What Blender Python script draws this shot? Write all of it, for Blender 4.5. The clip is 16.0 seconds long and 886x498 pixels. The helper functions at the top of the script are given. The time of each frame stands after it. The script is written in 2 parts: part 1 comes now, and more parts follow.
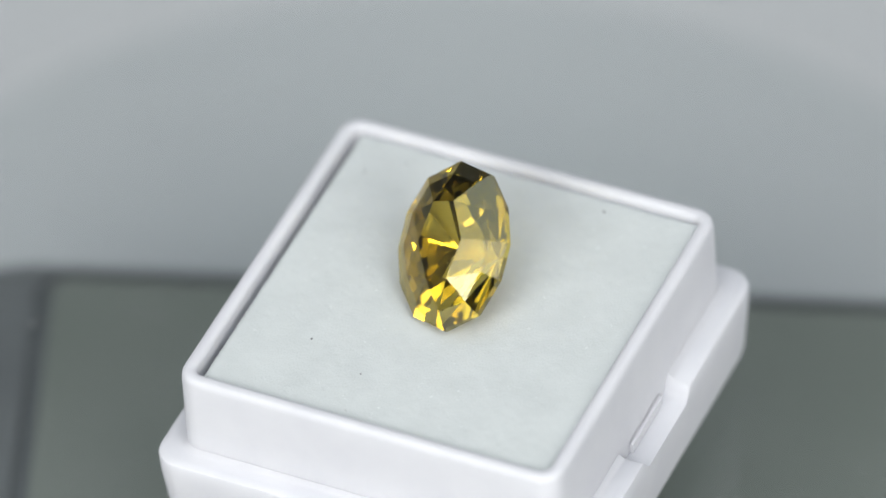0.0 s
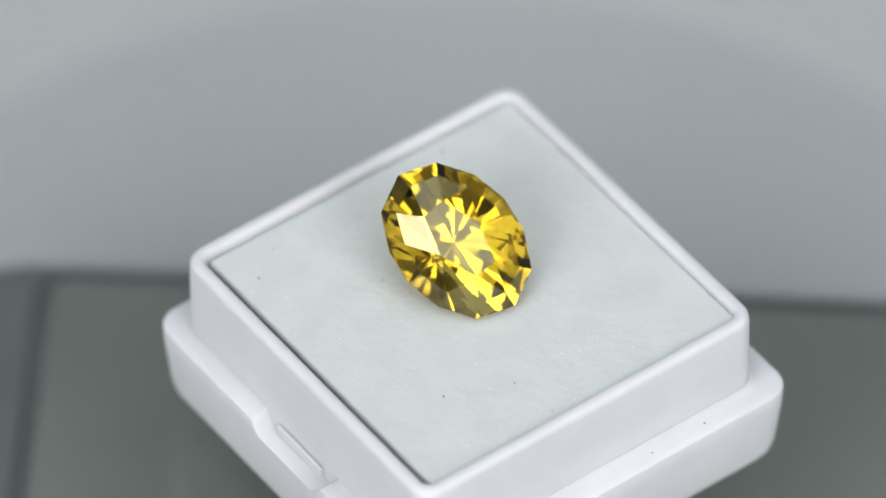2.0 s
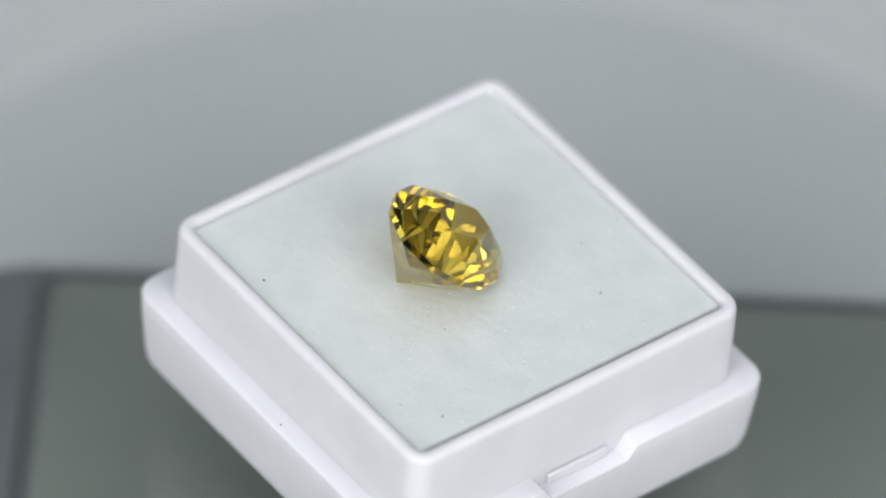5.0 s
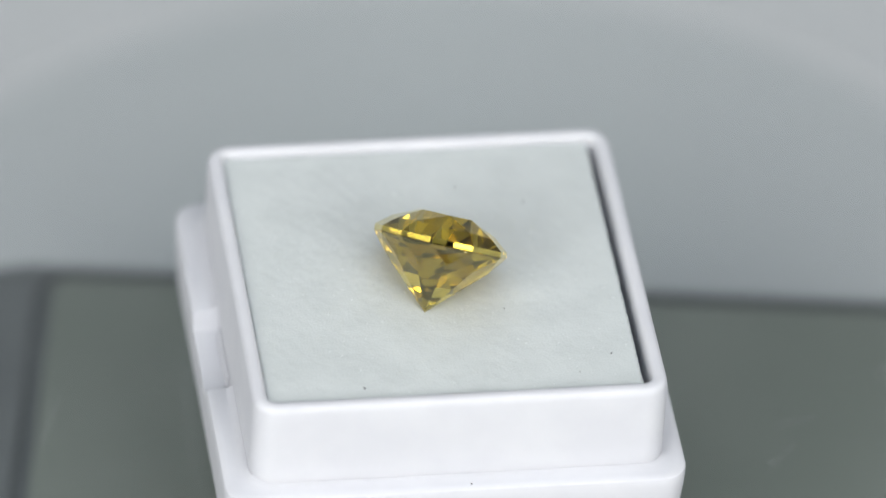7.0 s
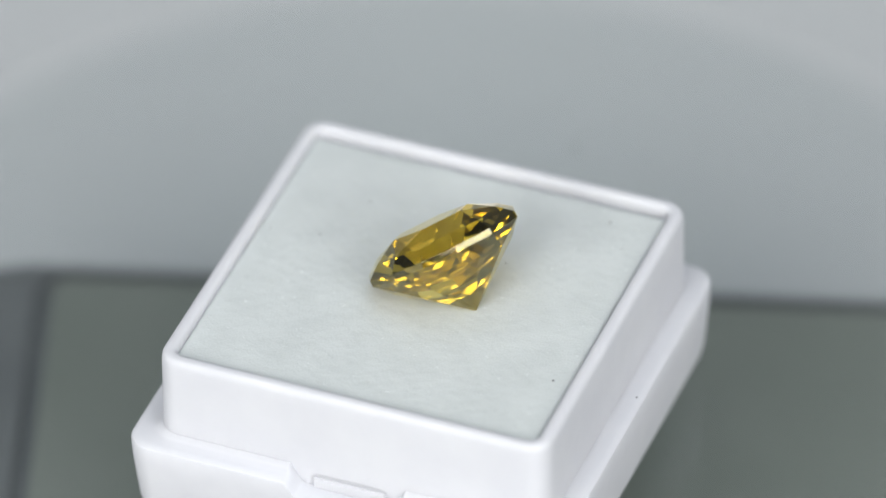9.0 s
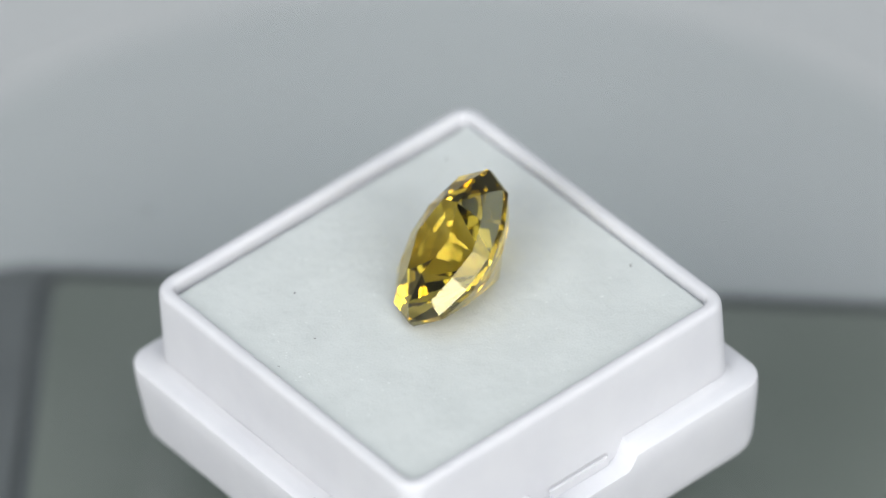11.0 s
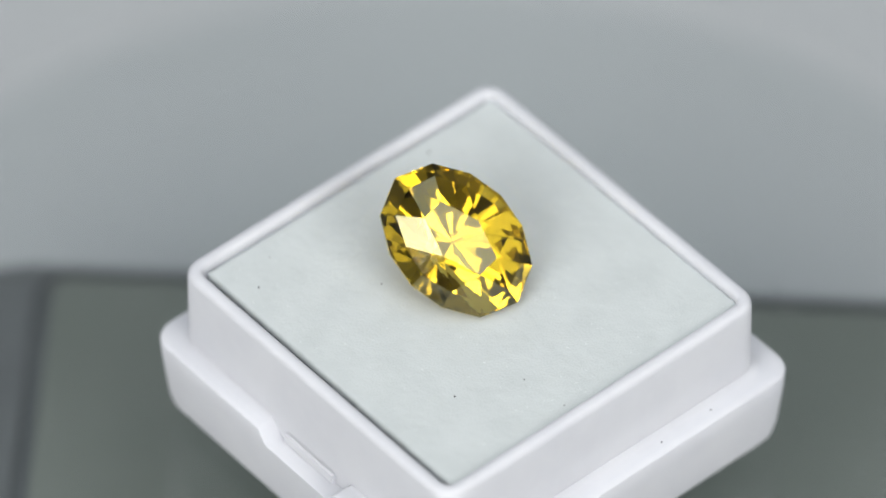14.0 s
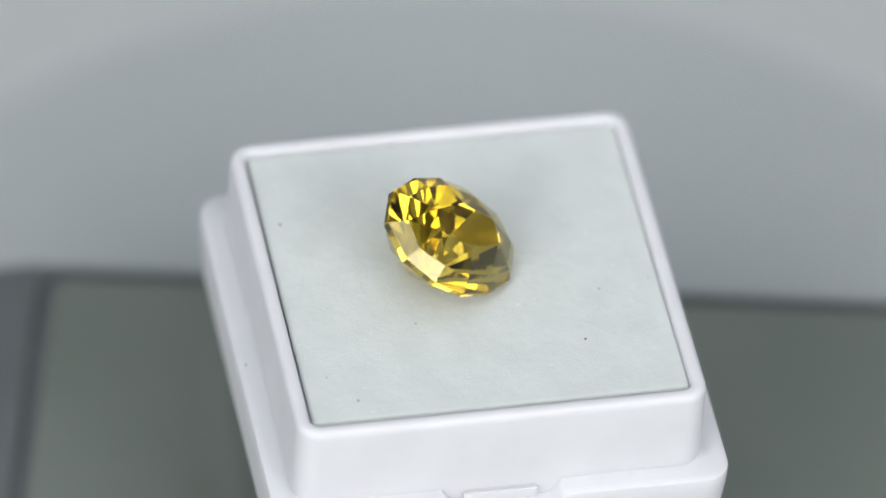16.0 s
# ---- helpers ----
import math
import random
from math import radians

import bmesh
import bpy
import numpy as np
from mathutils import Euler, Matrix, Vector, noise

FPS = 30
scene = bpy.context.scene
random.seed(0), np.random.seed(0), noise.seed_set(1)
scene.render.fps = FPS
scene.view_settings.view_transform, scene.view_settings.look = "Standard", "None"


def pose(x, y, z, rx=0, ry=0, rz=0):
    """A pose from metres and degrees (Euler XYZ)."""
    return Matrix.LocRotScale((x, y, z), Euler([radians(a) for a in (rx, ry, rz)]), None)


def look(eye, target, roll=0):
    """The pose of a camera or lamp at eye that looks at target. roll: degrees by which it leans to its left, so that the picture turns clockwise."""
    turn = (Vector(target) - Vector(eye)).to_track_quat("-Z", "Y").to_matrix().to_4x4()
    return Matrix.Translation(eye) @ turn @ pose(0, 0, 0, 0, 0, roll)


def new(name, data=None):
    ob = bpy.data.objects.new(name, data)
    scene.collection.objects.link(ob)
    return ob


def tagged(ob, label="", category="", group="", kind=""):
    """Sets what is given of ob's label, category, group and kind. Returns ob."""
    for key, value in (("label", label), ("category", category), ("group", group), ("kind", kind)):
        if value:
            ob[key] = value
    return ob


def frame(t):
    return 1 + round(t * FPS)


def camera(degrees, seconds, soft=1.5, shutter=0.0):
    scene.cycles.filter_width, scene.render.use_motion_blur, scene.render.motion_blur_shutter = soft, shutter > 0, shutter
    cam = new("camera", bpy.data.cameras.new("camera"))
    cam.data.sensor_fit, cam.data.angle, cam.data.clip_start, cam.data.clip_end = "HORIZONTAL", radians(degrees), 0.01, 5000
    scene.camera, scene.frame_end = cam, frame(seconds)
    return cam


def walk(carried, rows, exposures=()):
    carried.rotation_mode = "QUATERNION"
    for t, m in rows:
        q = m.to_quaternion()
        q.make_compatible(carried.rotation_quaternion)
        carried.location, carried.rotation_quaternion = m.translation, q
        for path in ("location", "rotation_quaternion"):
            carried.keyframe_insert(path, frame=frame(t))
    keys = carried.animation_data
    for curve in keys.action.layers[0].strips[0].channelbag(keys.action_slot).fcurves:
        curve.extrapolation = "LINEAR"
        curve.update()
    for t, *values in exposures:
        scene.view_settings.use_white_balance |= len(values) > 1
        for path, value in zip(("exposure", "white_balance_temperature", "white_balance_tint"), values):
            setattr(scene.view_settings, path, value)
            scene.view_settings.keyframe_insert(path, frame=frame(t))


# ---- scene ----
MM = 0.001
cam = camera(6.0, 16.0, soft=1.6)

# heights in mm above the table; the turning axis stands at x = y = 0
LIFT = 40.0                      # rim of the gem box at the axis
PITCH, DIST, ROLL = radians(42.71), 549.24, 0.62
AIM = Vector((-0.340, 0.0, LIFT + 2.596))
FORWARD = Vector((0, math.cos(PITCH), -math.sin(PITCH)))
EYE = AIM - DIST * FORWARD
view = look(EYE * MM, AIM * MM, ROLL)
walk(cam, [(0.0, view), (16.0, view)],
     exposures=[(0.0, 0.09), (1.0, 0.09), (2.5, -0.05), (3.5, 0.04), (6.5, 0.05), (8.0, 0.12), (9.0, 0.10),
                (11.5, 0.10), (12.5, 0.09), (13.5, 0.07), (14.5, -0.05), (16.0, 0.01)])
cam.data.dof.use_dof = True
cam.data.dof.focus_distance = 0.5470
cam.data.dof.aperture_fstop = 17.0

SPIN = 30.345                    # degrees a second, counterclockwise from above
BOX_POSE = (Matrix.Translation((0.084 * MM, -1.488 * MM, LIFT * MM))
            @ Matrix.Rotation(radians(-114.04), 4, "Z")
            @ Matrix.Rotation(radians(2.933), 4, "X") @ Matrix.Rotation(radians(2.371), 4, "Y"))

# ---- light: unseen soft lamps behind the camera and overhead, inside added grey walls ----
world = bpy.data.worlds.new("world")
scene.world = world
world.use_nodes = True
world.node_tree.nodes["Background"].inputs[0].default_value = (0.80, 0.88, 1.0, 1)
world.node_tree.nodes["Background"].inputs[1].default_value = 0.25


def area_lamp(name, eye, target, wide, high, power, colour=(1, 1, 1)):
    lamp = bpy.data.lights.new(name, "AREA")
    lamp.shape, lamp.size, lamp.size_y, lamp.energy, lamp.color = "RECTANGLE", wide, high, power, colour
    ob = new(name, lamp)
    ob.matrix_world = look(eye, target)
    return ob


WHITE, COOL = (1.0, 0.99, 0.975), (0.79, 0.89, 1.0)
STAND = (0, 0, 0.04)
# added fill above the camera, out of view, widened to brighten the gem
area_lamp("soft_fill_high", (0.04, -0.42, 0.84), STAND, 0.95, 0.38, 2.65, WHITE)
# unseen panels, placed where the gem's white facets reflect
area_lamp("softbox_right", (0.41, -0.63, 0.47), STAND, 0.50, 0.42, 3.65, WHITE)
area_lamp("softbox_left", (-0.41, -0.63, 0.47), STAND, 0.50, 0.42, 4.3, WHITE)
# added cool fill in place of bluish light from above
area_lamp("soft_fill_top", (0.0, 0.08, 1.10), (0, 0.08, 0.04), 0.90, 0.80, 2.95, COOL)


# ---- materials ----
def material(name):
    m = bpy.data.materials.new(name)
    m.use_nodes = True
    nt = m.node_tree
    return m, nt, nt.nodes["Principled BSDF"]


def noise_mix(nt, scale, low, high, detail=4.0, lo=0.35, hi=0.65):
    """A colour that wanders between low and high; scale is in features a metre."""
    tc = nt.nodes.new("ShaderNodeTexCoord")
    nz = nt.nodes.new("ShaderNodeTexNoise")
    nz.inputs["Scale"].default_value, nz.inputs["Detail"].default_value = scale, detail
    nt.links.new(tc.outputs["Object"], nz.inputs["Vector"])
    ramp = nt.nodes.new("ShaderNodeValToRGB")
    ramp.color_ramp.elements[0].position, ramp.color_ramp.elements[1].position = lo, hi
    ramp.color_ramp.elements[0].color, ramp.color_ramp.elements[1].color = (*low, 1), (*high, 1)
    nt.links.new(nz.outputs["Fac"], ramp.inputs["Fac"])
    return nz, ramp


def bump(nt, bsdf, scale, strength, distance, detail=6.0):
    tc = nt.nodes.new("ShaderNodeTexCoord")
    nz = nt.nodes.new("ShaderNodeTexNoise")
    nz.inputs["Scale"].default_value, nz.inputs["Detail"].default_value = scale, detail
    nt.links.new(tc.outputs["Object"], nz.inputs["Vector"])
    b = nt.nodes.new("ShaderNodeBump")
    b.inputs["Strength"].default_value, b.inputs["Distance"].default_value = strength, distance
    nt.links.new(nz.outputs["Fac"], b.inputs["Height"])
    nt.links.new(b.outputs["Normal"], bsdf.inputs["Normal"])


def surface(name, low, high, rough, scale, bump_scale=0, strength=0.0, distance=0.0, metal=0.0):
    m, nt, bsdf = material(name)
    _, ramp = noise_mix(nt, scale, low, high)
    nt.links.new(ramp.outputs["Color"], bsdf.inputs["Base Color"])
    bsdf.inputs["Roughness"].default_value = rough
    bsdf.inputs["Metallic"].default_value = metal
    if bump_scale:
        bump(nt, bsdf, bump_scale, strength, distance)
    return m


white_plastic = surface("white_plastic", (0.655, 0.665, 0.705), (0.69, 0.70, 0.735), 0.5, 260, 900, 0.12, 0.00006)
bs = white_plastic.node_tree.nodes["Principled BSDF"]
bs.inputs["Specular IOR Level"].default_value = 0.3
bs.inputs["Subsurface Weight"].default_value = 0.35
bs.inputs["Subsurface Radius"].default_value = (0.0014, 0.0014, 0.0014)
bs.inputs["Subsurface Scale"].default_value = 1.0
foam_white = surface("foam_white", (0.58, 0.62, 0.62), (0.62, 0.66, 0.66), 0.9, 400, 6500, 0.6, 0.00006)
foam_black = surface("foam_black", (0.012, 0.015, 0.026), (0.02, 0.024, 0.04), 0.95, 900)
table_grey = surface("table_grey", (0.51, 0.53, 0.54), (0.55, 0.57, 0.58), 0.6, 6)
# grey of the unseen surround, set by how dark the gem's facets turn
surround_grey = surface("surround_grey", (0.29, 0.293, 0.297), (0.33, 0.333, 0.337), 0.9, 12, 500, 0.2, 0.0004)
housing_grey = surface("housing_grey", (0.125, 0.134, 0.14), (0.145, 0.155, 0.16), 0.45, 120, 2500, 0.2, 0.00005)
groove_dark = surface("groove_dark", (0.10, 0.11, 0.115), (0.11, 0.12, 0.125), 0.5, 150)
panel_green = surface("panel_green", (0.185, 0.205, 0.182), (0.215, 0.232, 0.210), 0.30, 60, 300, 0.1, 0.0001)
steel = surface("spindle_steel", (0.4, 0.4, 0.42), (0.5, 0.5, 0.52), 0.3, 200, metal=1.0)
lint_dark = surface("lint_dark", (0.05, 0.05, 0.06), (0.12, 0.12, 0.13), 0.9, 3000)
lint_white = surface("lint_white", (0.64, 0.68, 0.68), (0.71, 0.75, 0.75), 0.85, 3000)


def thin_clear(name, tint, frost, frost_colour, rough=0.02, gloss0=0.035):
    """Clear sheet: lets light straight through, with Fresnel gloss and a little frost."""
    m, nt, bsdf = material(name)
    nt.nodes.remove(bsdf)
    out = nt.nodes["Material Output"]
    clear, gloss, matte = (nt.nodes.new("ShaderNodeBsdf" + k) for k in ("Transparent", "Glossy", "Diffuse"))
    clear.inputs["Color"].default_value = (*tint, 1)
    gloss.inputs["Roughness"].default_value = rough
    matte.inputs["Color"].default_value = (*frost_colour, 1)
    body, coat = nt.nodes.new("ShaderNodeMixShader"), nt.nodes.new("ShaderNodeMixShader")
    # gloss rises towards grazing view, the same from either side of the sheet
    facing, power, scale = nt.nodes.new("ShaderNodeLayerWeight"), nt.nodes.new("ShaderNodeMath"), nt.nodes.new("ShaderNodeMath")
    power.operation, scale.operation = "POWER", "MULTIPLY_ADD"
    power.inputs[1].default_value = 4.0
    scale.inputs[1].default_value, scale.inputs[2].default_value = 1.0 - gloss0, gloss0
    nt.links.new(facing.outputs["Facing"], power.inputs[0])
    nt.links.new(power.outputs[0], scale.inputs[0])
    nz, ramp = noise_mix(nt, 45, (frost * 0.6,) * 3, (frost * 1.4,) * 3, 2.0)
    nt.links.new(ramp.outputs["Color"], body.inputs["Fac"])
    nt.links.new(clear.outputs[0], body.inputs[1])
    nt.links.new(matte.outputs[0], body.inputs[2])
    nt.links.new(scale.outputs[0], coat.inputs["Fac"])
    nt.links.new(body.outputs[0], coat.inputs[1])
    nt.links.new(gloss.outputs[0], coat.inputs[2])
    nt.links.new(coat.outputs[0], out.inputs["Surface"])
    return m


acrylic = thin_clear("clear_acrylic", (0.96, 0.975, 0.975), 0.012, (0.8, 0.83, 0.84))
acrylic_edge = thin_clear("polished_edge", (1, 1, 1), 0.02, (0.9, 0.92, 0.93), 0.2, 0.0)
smudge_film = thin_clear("smudge_film", (1, 1, 1), 0.035, (0.8, 0.84, 0.84), 0.3)
dust_film = thin_clear("dust_film", (1, 1, 1), 0.13, (0.8, 0.84, 0.84), 0.3)


def gem_glass():
    """Clear body whose tint deepens with every pass, under a colourless polished surface."""
    m, nt, bsdf = material("golden_gem")
    bsdf.inputs["Base Color"].default_value = (1, 1, 1, 1)
    bsdf.inputs["Transmission Weight"].default_value = 1.0
    bsdf.inputs["Roughness"].default_value = 0.0
    bsdf.inputs["IOR"].default_value = 2.08
    bsdf.inputs["Coat Weight"].default_value = 1.0
    bsdf.inputs["Coat Roughness"].default_value = 0.0
    bsdf.inputs["Coat IOR"].default_value = 1.45
    nz, ramp = noise_mix(nt, 220, (0.997, 0.888, 0.40), (0.999, 0.908, 0.47), 2.0)
    nt.links.new(ramp.outputs["Color"], bsdf.inputs["Coat Tint"])
    return m


golden = gem_glass()


# ---- building helpers ----
def part(name, bm, mat, parent=None, label="", smooth=False):
    me = bpy.data.meshes.new(name)
    bmesh.ops.recalc_face_normals(bm, faces=bm.faces)
    for f in bm.faces:
        f.smooth = smooth
    bm.to_mesh(me)
    bm.free()
    me.materials.append(mat)
    ob = new(name, me)
    ob.parent = parent
    if label:
        ob["label"] = label
    return ob


def rounded_loop(h, r, marks, hy=None):
    """Points of a rounded rectangle, counterclockwise; marks are the places along each side that get a vertex."""
    hy = h if hy is None else hy
    out = []
    sides = (((1, 0), (0, 1), h, hy), ((0, 1), (-1, 0), hy, h), ((-1, 0), (0, -1), h, hy), ((0, -1), (1, 0), hy, h))
    for (nx, ny), (tx, ty), n, s in sides:
        for m in marks:
            q = max(-1.0, min(1.0, m)) * (s - r)
            out.append((nx * n + tx * q, ny * n + ty * q))
        for k in range(1, 7):
            a = radians(90 * k / 7)
            cx, cy = nx * (n - r) + tx * (s - r), ny * (n - r) + ty * (s - r)
            out.append((cx + r * (nx * math.cos(a) + tx * math.sin(a)), cy + r * (ny * math.cos(a) + ty * math.sin(a))))
    return out


def loft(bm, rings, cap_first=False, cap_last=False):
    rows = [[bm.verts.new((x * MM, y * MM, z * MM)) for x, y, z in ring] for ring in rings]
    n = len(rows[0])
    for a, b in zip(rows, rows[1:]):
        for i in range(n):
            bm.faces.new((a[i], a[(i + 1) % n], b[(i + 1) % n], b[i]))
    if cap_first:
        bm.faces.new(rows[0][::-1])
    if cap_last:
        bm.faces.new(rows[-1])
    return rows


def auto_smooth(ob, degrees):
    """Sharp edges past the angle, smooth elsewhere."""
    bm = bmesh.new()
    bm.from_mesh(ob.data)
    for e in bm.edges:
        e.smooth = len(e.link_faces) == 2 and e.calc_face_angle(0) < radians(degrees)
    for f in bm.faces:
        f.smooth = True
    bm.to_mesh(ob.data)
    bm.free()
    return ob


def lathe(profile, steps=96):
    """A closed ring or disc from (radius, z) pairs."""
    bm = bmesh.new()
    rows = []
    for r, z in profile:
        rows.append([bm.verts.new((r * MM * math.cos(2 * math.pi * k / steps), r * MM * math.sin(2 * math.pi * k / steps), z * MM)) for k in range(steps)])
    for a, b in zip(rows, rows[1:]):
        for i in range(steps):
            bm.faces.new((a[i], a[(i + 1) % steps], b[(i + 1) % steps], b[i]))
    return bm, rows


def slab(bm, x0, x1, y0, y1, z0, z1, r=0.0):
    v = bmesh.ops.create_cube(bm, size=1.0)["verts"]
    for p in v:
        p.co = Vector(((x0 + x1) / 2 + p.co.x * (x1 - x0), (y0 + y1) / 2 + p.co.y * (y1 - y0), (z0 + z1) / 2 + p.co.z * (z1 - z0))) * MM
    if r:
        edges = list({e for p in v for e in p.link_edges})
        bmesh.ops.bevel(bm, geom=edges, offset=r * MM, segments=2, affect="EDGES")


# ---- the place: table, and an added grey surround out of view ----
def build_place():
    bm = bmesh.new()
    slab(bm, -800, 800, -1000, 900, -30, 0, 2)
    tagged(part("table", bm, table_grey), "pale grey matt tabletop under the turntable", "table", kind="structure")
    # unseen walls, ceiling and floor, added to bounce light and reflect in the gem
    for name, dims in (("wall_north", (-1000, 1000, 1000, 1020, -30, 1400)), ("wall_south", (-1000, 1000, -1320, -1300, -30, 1400)),
                       ("wall_east", (1000, 1020, -1320, 1020, -30, 1400)), ("wall_west", (-1020, -1000, -1320, 1020, -30, 1400)),
                       ("ceiling", (-1020, 1020, -1320, 1020, 1400, 1415)), ("floor", (-1020, 1020, -1320, 1020, -50, -30))):
        bm = bmesh.new()
        slab(bm, *dims)
        tagged(part(name, bm, surround_grey), "plain grey wall added out of view for bounced light and reflections", "wall", kind="structure")


# ---- turntable ----
DISC_TOP = LIFT - 14.0
BASE_TOP = DISC_TOP - 12.0


def build_turntable_base():
    base = tagged(new("turntable"), "dark grey rounded turntable base with greenish panel", "turntable")
    marks = (-1, -0.5, 0, 0.5, 1)

    def ring(h, hy, r, z):
        return [(x, y, z) for x, y in rounded_loop(h, r, marks, hy)]

    # the base lies a little askew under the disc
    bm = bmesh.new()
    loft(bm, [ring(36, 31.8, 5, 0), ring(37, 32.6, 6, 1.0), ring(37, 32.6, 6, BASE_TOP - 1.2), ring(36.5, 32.3, 5.6, BASE_TOP - 0.35), ring(35.8, 31.8, 5, BASE_TOP),
              ring(30.6, 31.3, 2.2, BASE_TOP), ring(30.6, 31.3, 2.2, BASE_TOP - 0.9)], True, True)
    auto_smooth(part("housing", bm, housing_grey, base, "dark grey moulded plastic housing"), 40)
    bm = bmesh.new()
    loft(bm, [ring(30.5, 31.1, 2.1, BASE_TOP - 0.88), ring(30.5, 31.1, 2.1, BASE_TOP - 0.6), ring(29.4, 30.8, 1.2, BASE_TOP - 0.6), ring(29.4, 30.8, 1.2, BASE_TOP - 0.88)])
    part("bezel", bm, groove_dark, base, "dark strip round the panel")
    bm = bmesh.new()
    loft(bm, [ring(29.35, 30.75, 1.1, BASE_TOP - 0.88), ring(29.35, 30.75, 1.1, BASE_TOP - 0.15), ring(29.15, 30.55, 1.0, BASE_TOP - 0.05)], True, True)
    part("panel", bm, panel_green, base, "dull grey-green panel")
    bm, rows = lathe([(6.5, BASE_TOP - 0.1), (6.5, BASE_TOP + 0.8), (5.0, BASE_TOP + 1.2), (5.0, DISC_TOP - 2.0)], 40)
    bm.faces.new(rows[-1])
    part("spindle", bm, steel, base, "short metal spindle")
    base.matrix_basis = pose(0.6 * MM, -4.4 * MM, 0, 0, 0, -2.6)
    return base


def build_disc():
    disc = tagged(new("turntable_disc"), "clear round acrylic turntable disc with dusty surface", "turntable disc")
    t = DISC_TOP
    bm, rows = lathe([(45.8, t - 2.0), (45.8, t)], 128)
    bm.faces.new(rows[0][::-1])
    bm.faces.new(rows[1])
    bmesh.ops.delete(bm, geom=[f for f in bm.faces if len(f.verts) == 4], context="FACES_ONLY")
    part("sheet", bm, acrylic, disc, "clear acrylic sheet")
    bm, rows = lathe([(45.8, t), (47.5, t), (48.0, t - 0.5), (48.0, t - 1.5), (47.5, t - 2.0), (45.8, t - 2.0)], 128)
    auto_smooth(part("rim", bm, acrylic_edge, disc, "paler polished rim"), 30)
    return disc


def build_dust():
    """Lint and smears that turn with the disc."""
    rnd = random.Random(7)
    bm = bmesh.new()

    def blot(x, y, rx, ry, turn, z):
        n = 9
        ring = []
        for k in range(n):
            a = 2 * math.pi * k / n
            w = rnd.uniform(0.6, 1.15)
            u, v = rx * w * math.cos(a), ry * w * math.sin(a)
            ring.append(bm.verts.new(((x + u * math.cos(turn) - v * math.sin(turn)) * MM, (y + u * math.sin(turn) + v * math.cos(turn)) * MM, z * MM)))
        bm.faces.new(ring)

    z = DISC_TOP
    for k in range(230):
        r, a = 43 * math.sqrt(rnd.uniform(0.12, 1)), rnd.uniform(0, 6.283)
        z += 0.00015
        blot(r * math.cos(a), r * math.sin(a), rnd.uniform(0.05, 0.17), rnd.uniform(0.04, 0.13), a, z + 0.01)
    dust = tagged(part("dust", bm, dust_film), "fine pale dust on the clear disc", "dust", kind="stuff")
    bm = bmesh.new()
    z = DISC_TOP + 0.06
    for (x0, y0, x1, y1, w) in ((-15.9, 14.3, -19.2, 12.9, 0.42), (-19.0, 11.0, -21.6, 11.4, 0.42), (20.5, -16.0, 23.5, -13.0, 0.4), (-27.5, 10.5, -28.3, 9.9, 0.3)):
        for k in range(14):
            f = k / 13
            z += 0.0004
            blot(x0 + (x1 - x0) * f + rnd.gauss(0, 0.12), y0 + (y1 - y0) * f + rnd.gauss(0, 0.12), w * rnd.uniform(0.5, 1.2), w * rnd.uniform(0.3, 0.7),
                 math.atan2(y1 - y0, x1 - x0) + rnd.gauss(0, 0.3), z)
    smear = tagged(part("smear", bm, smudge_film), "pale smears on the clear disc", "smear", kind="stuff")
    return dust, smear


# ---- gem box ----
NOTCH = 4.0                      # half the width of the latch notch at its top


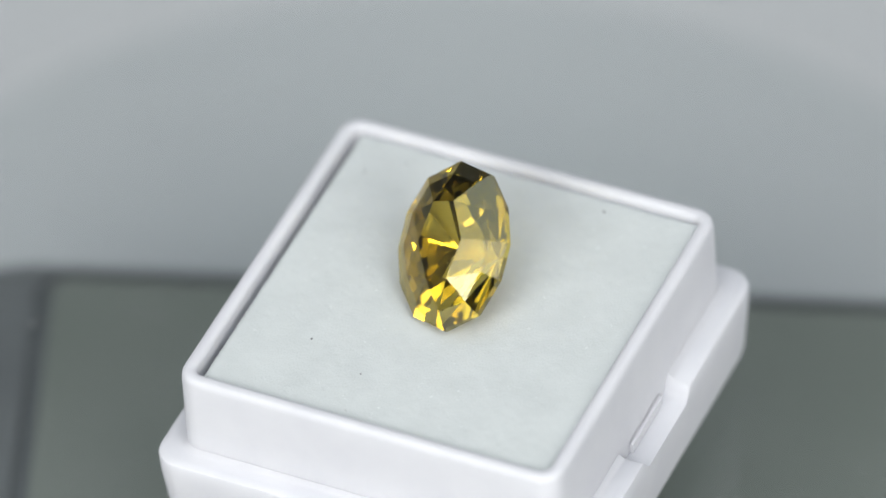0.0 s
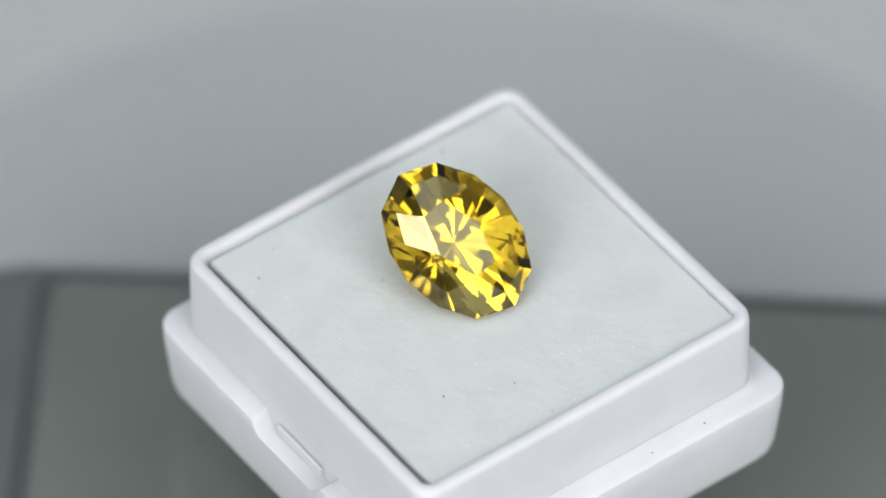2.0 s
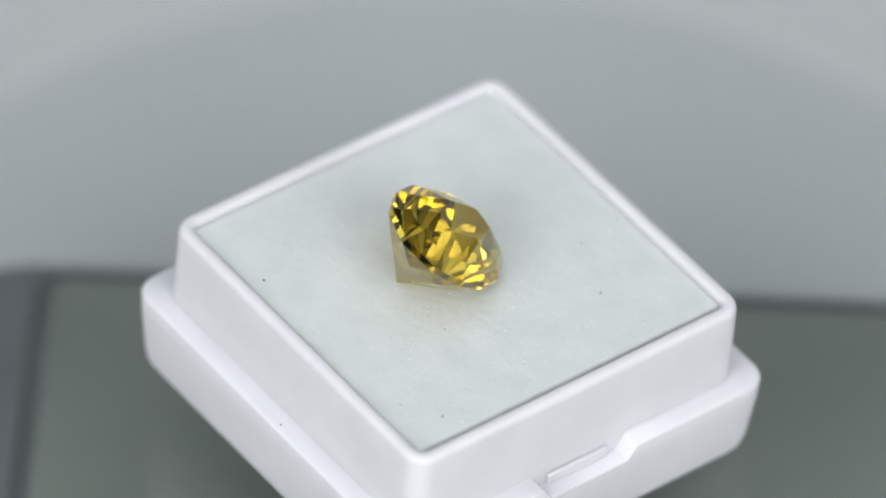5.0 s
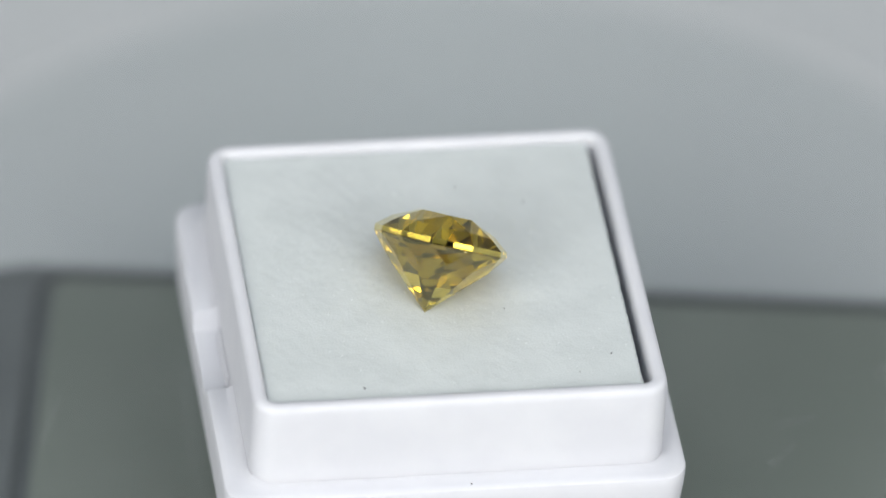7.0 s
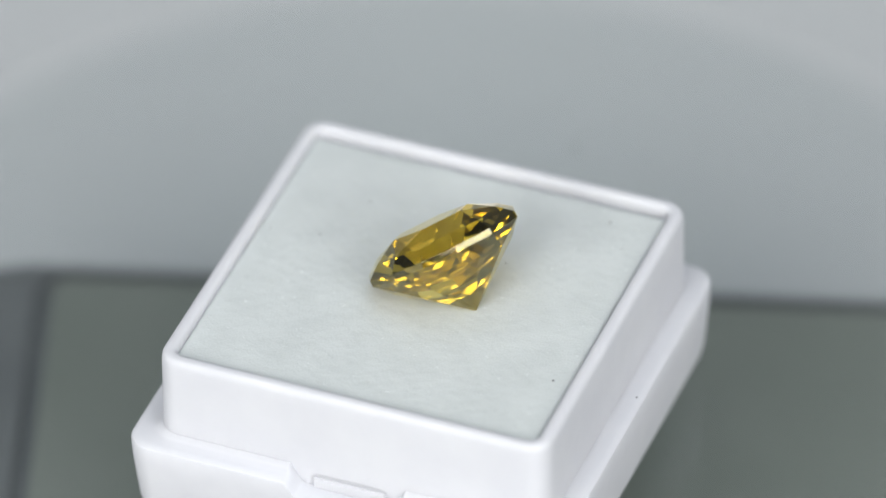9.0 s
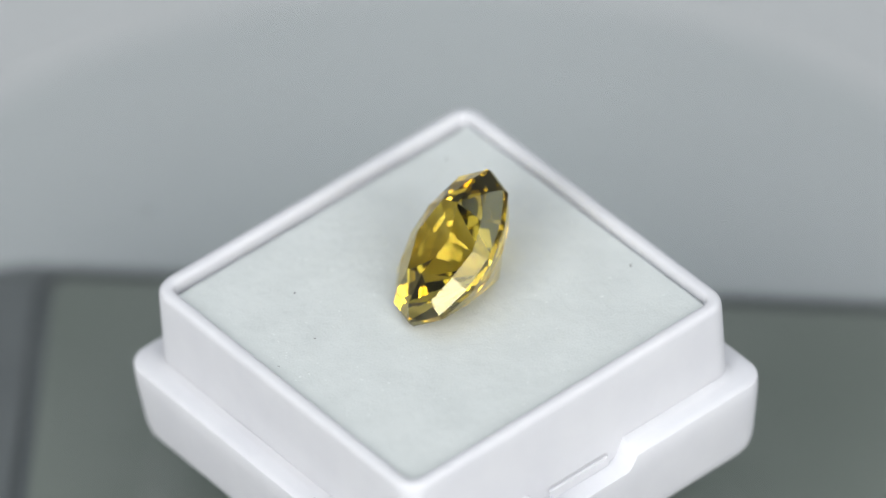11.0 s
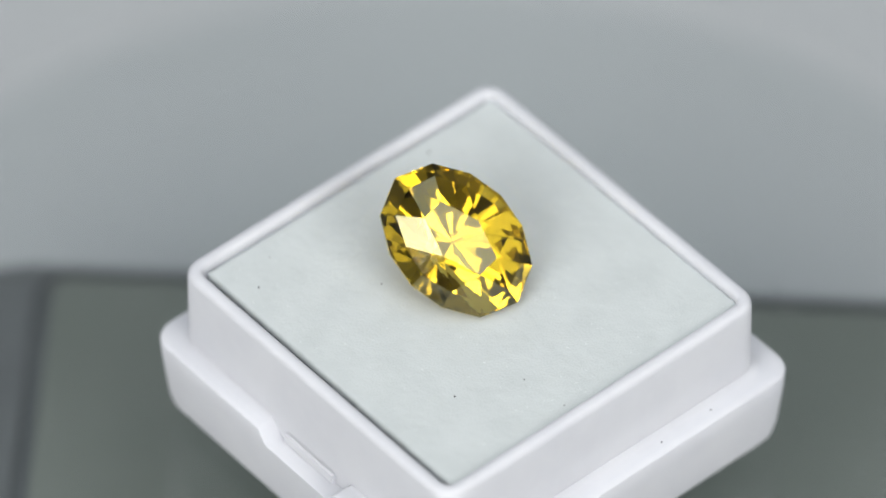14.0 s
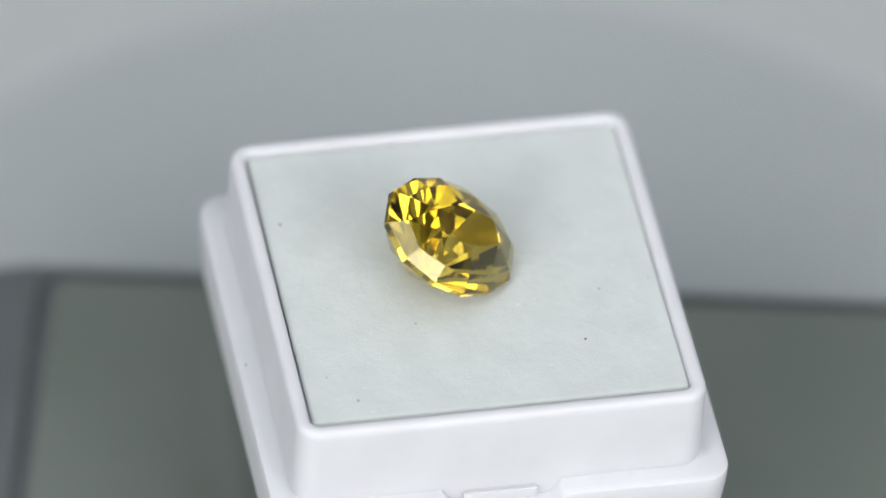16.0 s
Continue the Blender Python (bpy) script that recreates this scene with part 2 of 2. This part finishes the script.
def build_box():
    box = tagged(new("gem_box"), "white plastic square gem display box without lid", "gem box")
    def ring(h, r, z):
        inner = [m / (h - r) for m in (-4.0, -3.75, -3.5, -3.25, -3.0, 0, 3.0, 3.25, 3.5, 3.75, 4.0)]
        return [(x, y, z) for x, y in rounded_loop(h, r, (-1, -0.6, *inner, 0.6, 1))]

    bm = bmesh.new()
    loft(bm, [ring(13.58, 1.6, -9.2), ring(13.48, 1.5, -0.6), ring(13.44, 1.48, -0.3), ring(13.32, 1.4, -0.08), ring(13.15, 1.25, 0.0), ring(12.82, 0.95, 0.0),
              ring(12.64, 0.8, -0.06), ring(12.54, 0.7, -0.2), ring(12.5, 0.65, -0.45), ring(12.42, 0.6, -9.0), ring(8, 0.3, -9.0)], False, True)
    auto_smooth(part("tray", bm, white_plastic, box, "raised white tray wall with rounded rim"), 50)

    def cut(x, y, z, h):
        if abs(y) > h - 0.01 and abs(x) < NOTCH:
            f = min(1.0, NOTCH - abs(x))
            return min(z, -6.32 - 1.1 * f * f * (3 - 2 * f))
        return z

    bm = bmesh.new()
    prof = [(13.1, 1.4, -6.0), (13.52, 1.5, -6.05), (13.72, 1.55, -6.22), (13.95, 1.6, -6.32), (14.5, 1.55, -6.32), (14.88, 1.65, -6.35), (15.03, 1.7, -6.44), (15.08, 1.75, -6.6),
            (15.05, 1.8, -7.9), (14.86, 2.1, -11.3), (14.72, 2.1, -12.0), (14.45, 2.0, -12.45), (13.9, 1.8, -12.6)]
    rings = []
    for h, r, z in prof:
        rings.append([(x + 0.12, y + 0.15, cut(x, y, z, h)) for x, y, z in ring(h, r, z)])
    loft(bm, rings, False, True)
    skirt = auto_smooth(part("skirt", bm, white_plastic, box, "wider white base skirt with latch notches"), 35)
    for s in (-1, 1):
        bm = bmesh.new()
        slab(bm, -2.6, 2.6, *sorted((s * 13.4, s * 13.8)), -7.9, -6.5, 0.19)
        auto_smooth(part("latch_tab", bm, white_plastic, skirt), 50)
    bm = bmesh.new()
    for x, y in ((14.3, 8.5), (-14.45, -0.7), (14.35, 4.2)):
        bmesh.ops.create_icosphere(bm, subdivisions=1, radius=0.07 * MM, matrix=Matrix.Translation((x * MM, y * MM, -6.32 * MM)))
    tagged(part("dirt_specks", bm, lint_dark, skirt, "tiny dark specks"), kind="stuff")
    return box


FOAM_Z = -0.5


def build_foam():
    foam = tagged(new("foam_pad"), "pale bluish-white foam pad filling the box", "foam pad")
    bm = bmesh.new()
    n = 130
    x0, x1, y0, y1 = -12.27, 12.46, -11.94, 12.44
    top = []
    for j in range(n + 1):
        row = []
        for i in range(n + 1):
            x, y = x0 + (x1 - x0) * i / n, y0 + (y1 - y0) * j / n
            edge = min(i, j, n - i, n - j) / n * 24
            z = FOAM_Z - 0.05 * math.exp(-edge * 6)
            q = Vector((x, y, 0))
            z += 0.02 * noise.noise(q * 1.6) + 0.022 * noise.noise(q * 4.1) + 0.03 * noise.noise(q * 0.35)
            if edge == 0:
                x += 0.04 * noise.noise(q * 2.3)
                y += 0.04 * noise.noise(q * 2.7)
            row.append(bm.verts.new((x * MM, y * MM, z * MM)))
        top.append(row)
    for j in range(n):
        for i in range(n):
            bm.faces.new((top[j][i], top[j][i + 1], top[j + 1][i + 1], top[j + 1][i]))
    rim = [top[0][i] for i in range(n)] + [top[j][n] for j in range(n)] + [top[n][i] for i in range(n, 0, -1)] + [top[j][0] for j in range(n, 0, -1)]
    low = [bm.verts.new((v.co.x, v.co.y, (FOAM_Z - 1.1) * MM)) for v in rim]
    for i in range(len(rim)):
        bm.faces.new((rim[i], low[i], low[(i + 1) % len(low)], rim[(i + 1) % len(rim)]))
    bm.faces.new(low)
    part("pad", bm, foam_white, foam, "", True)
    bm = bmesh.new()
    slab(bm, x0 - 0.02, x1 + 0.02, y0 + 0.06, y1 - 0.02, -8.98, FOAM_Z - 1.12)
    part("backing", bm, foam_black, foam, "black underside layer")
    # dark specks and pale crumbs caught on the foam
    rnd = random.Random(3)
    bm = bmesh.new()
    for x, y, s in ((-9.07, -10.3, 0.11), (6.6, -6.85, 0.10), (-11.2, 6.1, 0.12), (8.4, -2.5, 0.09), (11.8, -2.0, 0.07), (-4.1, -4.0, 0.08), (-10.7, -8.0, 0.07)):
        v = bmesh.ops.create_icosphere(bm, subdivisions=1, radius=s * 0.75 * MM)["verts"]
        for p in v:
            p.co = Vector((p.co.x * rnd.uniform(0.7, 1.6), p.co.y * rnd.uniform(0.6, 1.2), p.co.z * 0.5)) + Vector((x, y, FOAM_Z + 0.02)) * MM
    tagged(part("dirt_specks", bm, lint_dark, foam, "tiny dark specks"), kind="stuff")
    bm = bmesh.new()
    for k in range(200):
        x, y, s = rnd.uniform(-12, 12), rnd.uniform(-11.5, 12), rnd.uniform(0.02, 0.06)
        v = bmesh.ops.create_icosphere(bm, subdivisions=1, radius=s * MM)["verts"]
        a, st = rnd.uniform(0, 3.14), rnd.uniform(1, 2.6)
        for p in v:
            u, w = p.co.x * st, p.co.y
            p.co = Vector((u * math.cos(a) - w * math.sin(a), u * math.sin(a) + w * math.cos(a), p.co.z * 0.7)) + Vector((x, y, FOAM_Z + 0.02)) * MM
    tagged(part("foam_lint", bm, lint_white, foam, "tiny white foam crumbs"), kind="stuff")
    return foam


# ---- gem ----
GEM_POSE = Matrix(((0.81182, -0.02965, 0.58315, -1.269 * MM), (0.22436, 0.93788, -0.26465, -0.027 * MM), (-0.53908, 0.34569, 0.76805, 3.146 * MM), (0, 0, 0, 1)))


def build_gem():
    gem = tagged(new("gemstone"), "golden yellow faceted oval gemstone leaning on foam", "gemstone")
    quarter = ((5.68, 0.0), (4.65, 2.43), (2.42, 3.76), (0.0, 4.19))
    girdle = [quarter[0], quarter[1], quarter[2], quarter[3], (-2.42, 3.76), (-4.65, 2.43), (-5.68, 0.0), (-4.65, -2.43), (-2.42, -3.76), (0.0, -4.19), (2.42, -3.76), (4.65, -2.43)]
    GT, GB, HT, DEPTH = 0.20, -0.22, 1.78, 4.76
    gt = [Vector((x, y, GT)) for x, y in girdle]
    gb = [Vector((x, y, GB)) for x, y in girdle]

    def inset(k, d):
        """The girdle corner k moved in, so that it lies d inside both edges that meet there."""
        (ax, ay), (bx, by), (cx, cy) = girdle[k - 1], girdle[k], girdle[(k + 1) % 12]
        n1, n2 = Vector((by - ay, ax - bx)).normalized(), Vector((cy - by, bx - cx)).normalized()
        return Vector((bx, by)) - (n1 + n2) * d / (1 + n1.dot(n2))

    # a sloping facet on every girdle edge, then triangles up to the six-cornered table
    ring = []
    for k in range(12):
        z = 0.88 if k % 2 else 1.0
        ring.append(inset(k, (z - GT) / math.tan(radians(39))).to_3d() + Vector((0, 0, z)))
    table = [Vector((x, y, HT)) for x, y in ((2.58, 0.78), (0.0, 1.65), (-2.58, 0.78), (-2.58, -0.78), (0.0, -1.65), (2.58, -0.78))]

    def mesh(name, polys, label):
        bm = bmesh.new()
        seen = {}
        for poly in polys:
            vs = []
            for v in poly:
                key = (round(v.x, 5), round(v.y, 5), round(v.z, 5))
                if key not in seen:
                    seen[key] = bm.verts.new(v * MM)
                vs.append(seen[key])
            bm.faces.new(vs)
        for f in bm.faces:
            f.normal_update()
            if f.normal.dot(f.calc_center_median() - Vector((0, 0, -0.8 * MM))) < 0:
                f.normal_flip()
        me = bpy.data.meshes.new(name)
        bm.to_mesh(me)
        bm.free()
        me.materials.append(golden)
        ob = new(name, me)
        ob.parent = gem
        if label:
            ob["label"] = label
        return ob

    mesh("table_facet", [table], "flat table facet")
    crown = []
    for k in range(12):
        n = (k + 1) % 12
        crown.append((gt[k], gt[n], ring[n], ring[k]))
        crown.append((ring[k], ring[n], table[(k if k % 2 else n) // 2]))
    for j in range(6):
        crown.append((table[j], ring[(2 * j + 2) % 12], table[(j + 1) % 6]))
    mesh("crown", crown, "faceted crown")
    mesh("girdle", [(gt[k], gb[k], gb[(k + 1) % 12], gt[(k + 1) % 12]) for k in range(12)], "narrow polished girdle")
    culet = Vector((0, 0, -DEPTH))
    # a steep tier below the girdle, then long facets to the point
    low = []
    for k in range(12):
        a, b = girdle[k], girdle[(k + 1) % 12]
        low.append(Vector(((a[0] + b[0]) / 2 * 0.825, (a[1] + b[1]) / 2 * 0.825, -1.40)))
    pav = []
    for k in range(12):
        pav += [(gb[k], low[k], gb[(k + 1) % 12]), (gb[k], low[k - 1], low[k]), (low[k - 1], culet, low[k])]
    mesh("pavilion", pav, "faceted pavilion ending in a point")
    return gem


build_place()
turntable_base = build_turntable_base()
turning = [(build_disc(), Matrix.Identity(4))]
turning += [(ob, Matrix.Identity(4)) for ob in build_dust()]
turning += [(build_box(), BOX_POSE), (build_foam(), BOX_POSE), (build_gem(), BOX_POSE @ GEM_POSE)]


def motions():
    for thing, start in turning:
        walk(thing, [(0.5 * k, Matrix.Rotation(radians(SPIN * 0.5 * k), 4, "Z") @ start) for k in range(33)])


motions()
